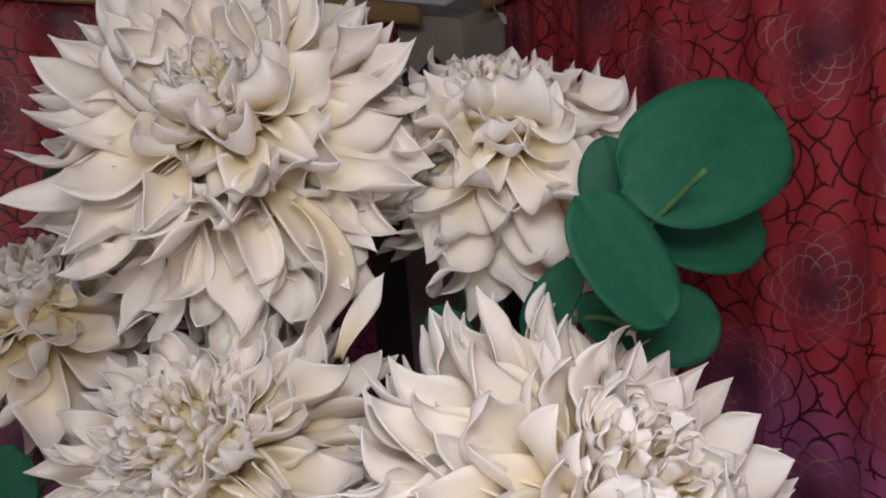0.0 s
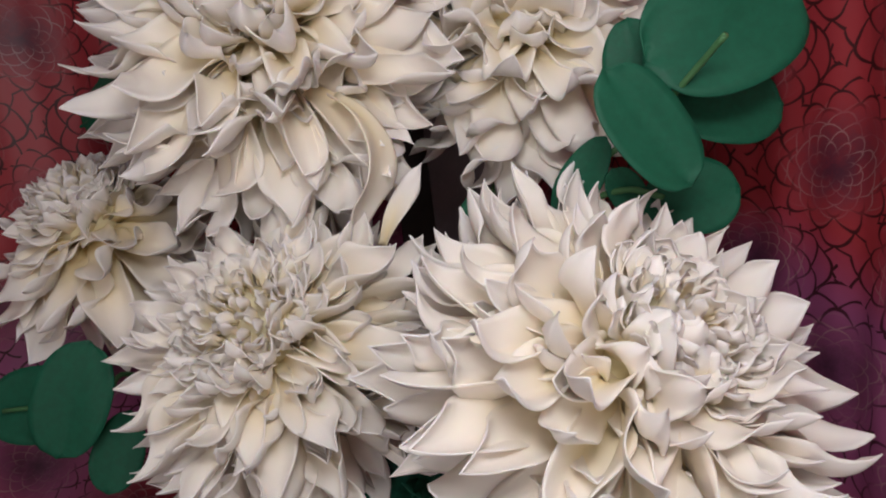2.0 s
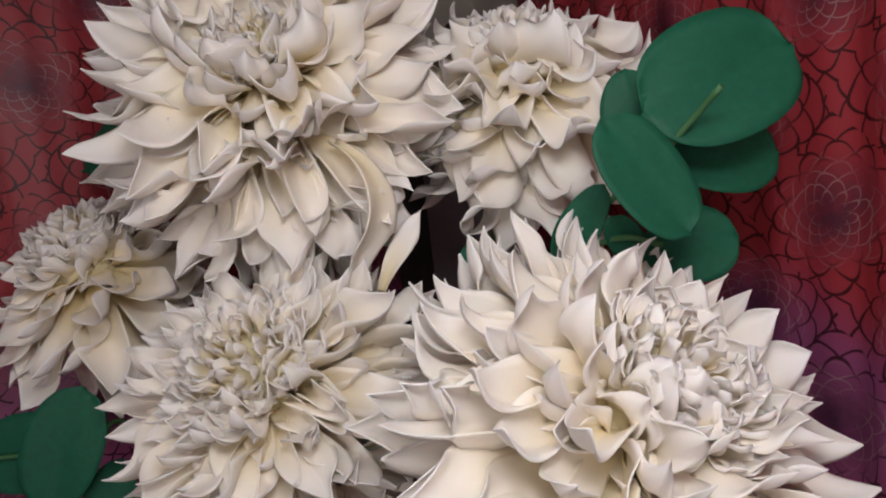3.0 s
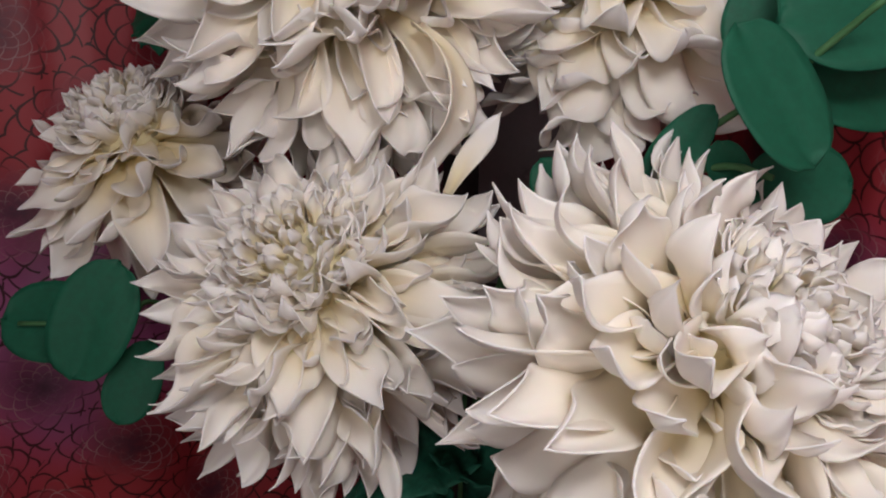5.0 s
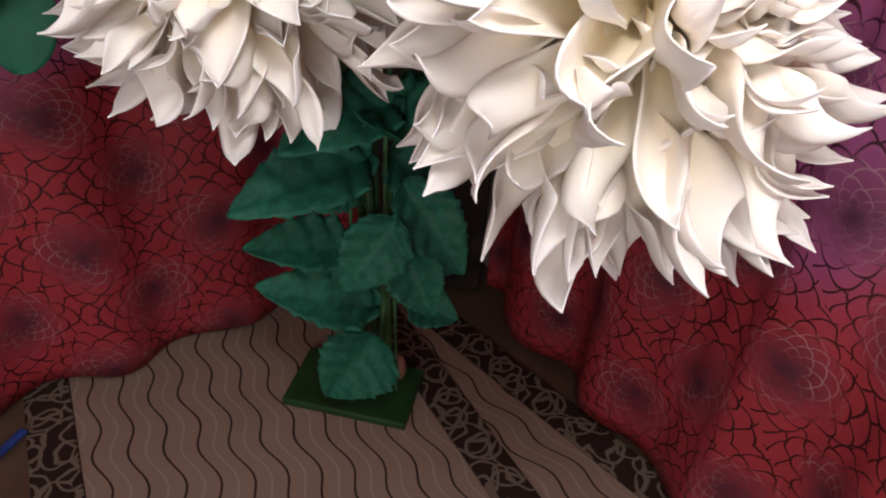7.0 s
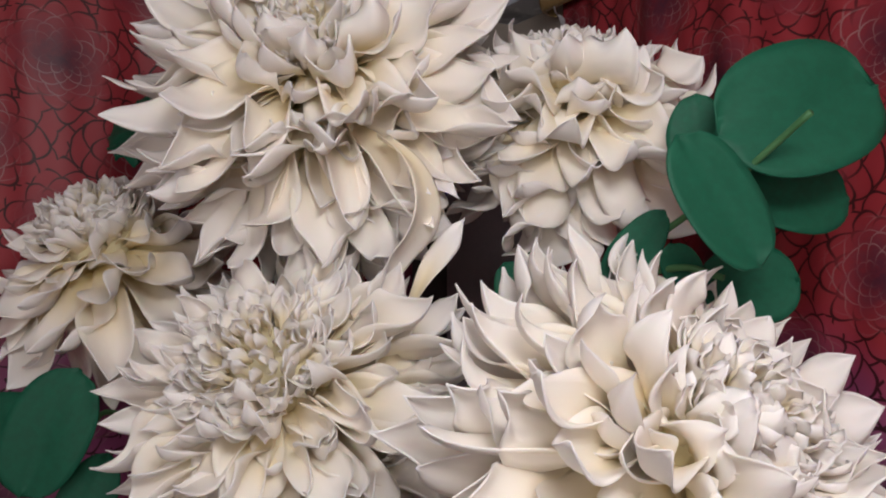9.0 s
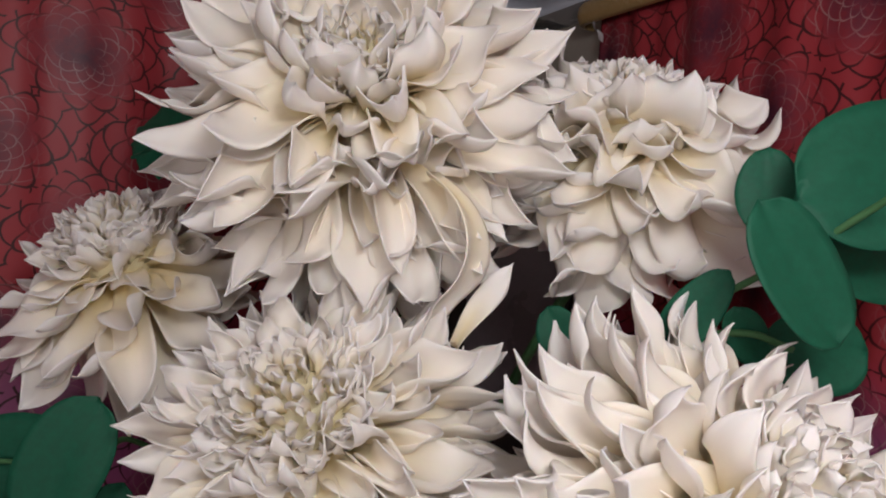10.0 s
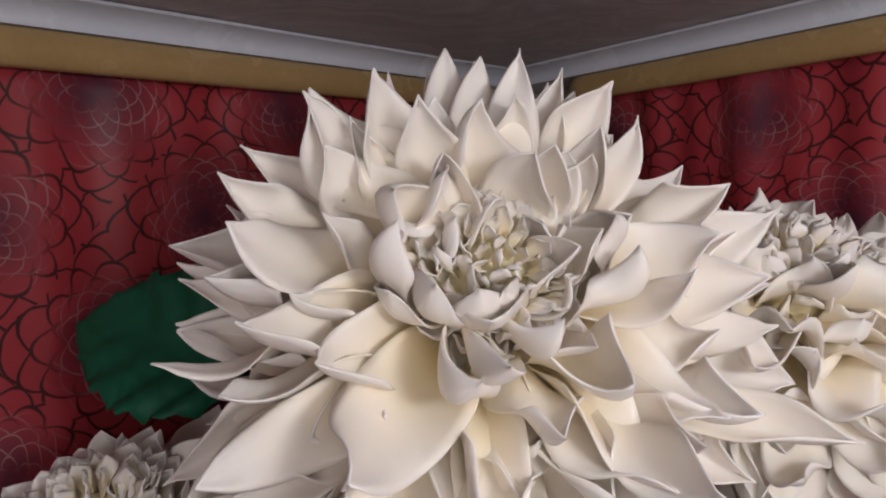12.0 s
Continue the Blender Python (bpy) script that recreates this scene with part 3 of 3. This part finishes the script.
FOOT = (-0.21, 1.60, 0.03)
flower((-0.36, 1.235, 2.015), (-0.04, -0.80, 0.58), 0.385, 20, 16, {"rings": DAHLIA, "broad": 1.05, "core": 0.78}, "huge cream white foam dahlia, the topmost of the bunch", [(-0.24, 1.55, 1.3), (-0.20, 1.58, 0.6), FOOT],
       [((0.12, -0.16, -0.12), (0.14, -0.17, -0.43), (0.9, -0.5, 0.1), 95),
        ((0.17, -0.14, -0.38), (0.255, -0.14, -0.24), (-0.3, -1.0, 0.3), 30),
        ((0.10, -0.06, -0.12), (0.24, -0.13, -0.23), (0.5, -0.8, 0.5), 35),
        ((0.01, -0.03, 0.07), (0.064, -0.01, 0.325), (-0.3, -1.0, 0.2), 18)])
flower((0.105, 1.31, 1.96), (0.05, -0.33, 0.94), 0.315, 75, 22, {"rings": BLUNT, "broad": 1.05}, "cream white foam dahlia beside the round green leaves", [(-0.10, 1.58, 1.3), (-0.17, 1.58, 0.6), (-0.18, 1.6, 0.03)])
flower((0.142, 0.82, 1.465), (0.52, -0.52, 0.68), 0.37, 140, 37, {"rings": DAHLIA, "broad": 0.92}, "huge cream white foam dahlia, the lowest and foremost", [(-0.06, 1.42, 1.15), (-0.16, 1.56, 0.6), (-0.15, 1.58, 0.03)])
flower((-0.385, 1.06, 1.485), (-0.30, -0.62, 0.71), 0.345, 200, 44, {"rings": DENSE, "broad": 1.0}, "cream white foam dahlia densely packed with narrow petals", [(-0.26, 1.46, 1.1), (-0.21, 1.57, 0.6), (-0.25, 1.58, 0.03)])
flower((-0.82, 1.37, 1.685), (-0.26, -0.36, 0.90), 0.315, 260, 55, {"rings": MOUND, "broad": 1.0}, "cream white foam dahlia in the shade of the topmost one", [(-0.42, 1.56, 1.2), (-0.23, 1.6, 0.6), (-0.27, 1.62, 0.03)])


# ---- leaves ----
def leaf_mesh(name, seed, width, kind, material, nu=21, nv=11):
    """A foam leaf of unit length along +y, face to +z. kind: round, or toothed with pleats along its side veins."""
    nu = 21 if kind == "round" else 55
    rng = np.random.default_rng(seed)
    u = np.linspace(0, 1, nu)[:, None]
    v = np.linspace(-1, 1, nv)[None, :]
    ph = rng.uniform(0, 6.28, 3)
    if kind == "round":
        w = np.sqrt(np.clip(1 - (2 * u - 1) ** 2, 0, 1)) * (1 + 0.05 * np.sin(u * 5 + ph[0])) + 0.004
        z = 0.05 * np.abs(v) ** 2 * w + 0.03 * np.sin(u * 3 + ph[1]) - 0.02 * np.exp(-(v / 0.12) ** 2) + 0.012 * np.sin(v * 4 + u * 6 + ph[2])
    else:
        w = np.sin(np.pi * u ** 0.78) ** 0.72 * (1 - 0.2 * u) * (1 + 0.13 * (0.5 - ((u * 10) % 1)) * smooth01((np.abs(v) - 0.5) / 0.5)) + 0.01
        pleat = np.abs(((u * 5 - np.abs(v) * 1.1) % 1) - 0.5)
        z = 0.20 * np.abs(v) * w + 0.5 * pleat * np.abs(v) * (1 - u) - 0.25 * u ** 2 + 0.03 * np.sin(v * 3 + ph[0])
    p = np.stack([w * v * width / 2, u + 0 * v, z * width + 0 * v], axis=2)
    verts, faces = thick_sheet(p, nu, nv, 0.012, -grid_normals(p))
    return mesh_from(name, verts, faces, material)


def branch(name, label, stems, rows, kind, material):
    """A leafy branch: stems as lines of points, leaves as (base, tip, width, the way the face looks)."""
    top = tagged(new(name), label, "leafy branch", "green branches")
    top.matrix_world = Matrix.Translation(stems[0][0])
    inv = top.matrix_world.inverted()
    for line in stems:
        part("stem", tube_mesh("stem", [inv @ Vector(p) for p in line], 0.006, STEM, taper=0.75), top, None, "pale green taped stem")
    for i, (base, tip, width, face) in enumerate(rows):
        m, length = leaf_pose(base, tip, face)
        grow = 1.0 if kind == "round" else 1.12
        part("leaf", leaf_mesh("leaf", 60 + i, width * 1.12 / length if grow > 1 else width / length, kind, material), top, inv @ m @ Matrix.Scale(grow, 4))
    return top


branch("eucalyptus_branch", "eucalyptus branch with big round green foam leaves", [
    [(-0.13, 1.57, 0.03), (-0.14, 1.57, 0.6), (-0.06, 1.5, 1.1), (0.10, 1.12, 1.62), (0.261, 0.93, 1.824), (0.312, 0.83, 1.904)],
    [(0.12, 1.08, 1.66), (0.20, 0.98, 1.70), (0.25, 0.93, 1.69)]],
    [((0.232, 0.92, 1.882), (0.470, 0.965, 1.958), 0.205, (-0.15, -1, 0.25)),
     ((0.272, 0.86, 1.712), (0.164, 0.88, 1.88), 0.125, (0.3, -1, 0.2)),
     ((0.237, 0.99, 1.671), (0.392, 1.01, 1.676), 0.123, (0.1, -1, 0.35)),
     ((0.290, 0.99, 1.809), (0.469, 1.02, 1.801), 0.125, (0, -1, 0.3)),
     ((0.238, 1.0, 1.831), (0.24, 1.03, 1.958), 0.085, (-0.3, -1, 0.1)),
     ((0.106, 1.02, 1.66), (0.188, 1.0, 1.783), 0.07, (-0.6, -1, 0.0)),
     ((0.02, 1.16, 1.585), (-0.035, 1.19, 1.69), 0.08, (-0.2, -1, 0.2)),
     ((0.235, 0.99, 1.655), (0.19, 0.98, 1.735), 0.06, (-0.5, -1, 0.2))],
    "round", LEAF)
branch("eucalyptus_branch", "short eucalyptus branch with rounded dark green foam leaves", [
    [(-0.24, 1.58, 0.03), (-0.22, 1.56, 0.7), (-0.5, 1.40, 1.15), (-0.74, 1.24, 1.40), (-0.80, 1.19, 1.38), (-1.0, 1.19, 1.375)]],
    [((-0.767, 1.14, 1.512), (-0.854, 1.10, 1.304), 0.150, (0.2, -1, 0.3)),
     ((-0.827, 1.20, 1.371), (-1.049, 1.22, 1.374), 0.165, (0.1, -1, 0.5)),
     ((-0.753, 1.2, 1.342), (-0.812, 1.16, 1.191), 0.100, (0.3, -1, 0.2))],
    "round", LEAF)
branch("leafy_branch", "toothed dark green leaf behind the topmost flower", [
    [(-0.24, 1.62, 0.03), (-0.22, 1.62, 0.8), (-0.42, 1.60, 1.4), (-0.60, 1.47, 1.85), (-0.70, 1.46, 1.93)]],
    [((-0.64, 1.45, 1.915), (-0.895, 1.55, 2.002), 0.19, (0.25, -1, 0.35))],
    "toothed", LEAF)
branch("leafy_branch", "dark green crepe branch with toothed pleated leaves down the stems", [
    [(-0.19, 1.57, 0.03), (-0.17, 1.5, 0.5), (-0.17, 1.32, 1.0), (-0.16, 1.2, 1.25)],
    [(-0.24, 1.57, 0.03), (-0.26, 1.5, 0.5), (-0.25, 1.38, 0.9)]],
    [((-0.208, 1.3, 0.981), (-0.42, 1.12, 0.979), 0.15, (0.1, -0.7, 0.8)),
     ((-0.138, 1.25, 0.874), (-0.24, 1.18, 0.735), 0.129, (0.1, -1, 0.5)),
     ((-0.124, 1.28, 0.773), (-0.059, 1.2, 0.659), 0.116, (0, -1, 0.5)),
     ((-0.135, 1.3, 0.937), (0.002, 1.22, 0.773), 0.124, (0.2, -1, 0.6)),
     ((-0.256, 1.4, 0.687), (-0.452, 1.3, 0.754), 0.123, (0, -0.7, 0.8)),
     ((-0.2, 1.4, 0.502), (-0.423, 1.3, 0.634), 0.144, (0, -0.7, 0.8)),
     ((-0.187, 1.45, 0.369), (-0.306, 1.35, 0.225), 0.193, (0.1, -1, 0.5)),
     ((-0.159, 1.2, 1.146), (-0.311, 1.05, 1.151), 0.14, (0, -0.6, 0.8)),
     ((-0.18, 1.2, 1.134), (-0.077, 1.08, 1.158), 0.13, (0.2, -0.6, 0.8)),
     ((-0.097, 1.4, 0.533), (0.006, 1.35, 0.52), 0.103, (0, -0.8, 0.7)),
     ((-0.19, 1.36, 1.10), (-0.36, 1.28, 1.02), 0.14, (-0.2, -0.8, 0.6)),
     ((-0.15, 1.36, 1.12), (0.02, 1.26, 1.04), 0.14, (0.2, -0.8, 0.6)),
     ((-0.17, 1.42, 0.95), (-0.03, 1.38, 0.86), 0.13, (0.3, -0.9, 0.4)),
     ((-0.22, 1.44, 0.86), (-0.38, 1.40, 0.84), 0.13, (-0.2, -0.8, 0.6)),
     ((-0.16, 1.46, 0.72), (-0.28, 1.40, 0.60), 0.13, (0, -1, 0.4)),
     ((-0.13, 1.46, 0.68), (0.0, 1.42, 0.62), 0.11, (0.3, -1, 0.4)),
     ((-0.20, 1.30, 1.30), (-0.38, 1.22, 1.22), 0.14, (-0.2, -0.8, 0.6))],
    "toothed", LEAF_DARK)

# ---- the stand ----
stand = tagged(new("flower_stand"), "green board that carries the stems, lying on the carpet", "flower stand")
stand.matrix_world = pose(-0.262, 1.59, 0, 0, 0, -14)
part("board", box_mesh("board", (-0.2, -0.125, 0.002), (0.2, 0.125, 0.03), BASE_GREEN, 0.006), stand)
part("stem_socket", tube_mesh("stem_socket", [(0.06, 0.0, 0.028), (0.058, 0.0, 0.07), (0.055, 0.0, 0.12)], 0.035, DARK_WOOD, 16, 0.8), stand, None, "dark socket round the stems")


def pebble(x, y, size):
    bm = bmesh.new()
    bmesh.ops.create_icosphere(bm, subdivisions=3, radius=size)
    for vert in bm.verts:
        k = 1 + 0.12 * noise.noise(vert.co * 25)
        vert.co = Vector((vert.co.x * 0.55 * k, vert.co.y * 0.6 * k, vert.co.z * 1.0 * k + size * 0.98))
    me = bpy.data.meshes.new("clay_pot")
    bm.to_mesh(me)
    bm.free()
    me.polygons.foreach_set("use_smooth", [True] * len(me.polygons))
    me.materials.append(COPPER)
    ob = tagged(new("clay_stopper", me), "rounded terracotta clay stopper at the foot of the stems", "stopper")
    ob.location = (x, y, 0.03)


pebble(-0.125, 1.62, 0.05)

# ---- small things ----
hook = tagged(new("curtain_tape", petal_mesh("curtain_tape", 5, 0.12, 40, 60, 0.3, 0.8, 0.9, material=WIRE_WHITE, twist=1.2, thickness=0.01)), "torn white curtain tape hanging below the rail end", "curtain tape")
hook.matrix_world = RIGHT @ pose(0.31, 0.006, 2.385, -115, 25, 0) @ Matrix.Scale(0.075, 4)
strip = tagged(new("blue_strip", box_mesh("blue_strip", (-0.06, -0.012, 0.0), (0.06, 0.012, 0.014), BLUE, 0.004)), "small blue strip lying on the carpet border", "strip")
strip.matrix_world = pose(-1.23, 1.33, 0.002, 0, 0, 70)
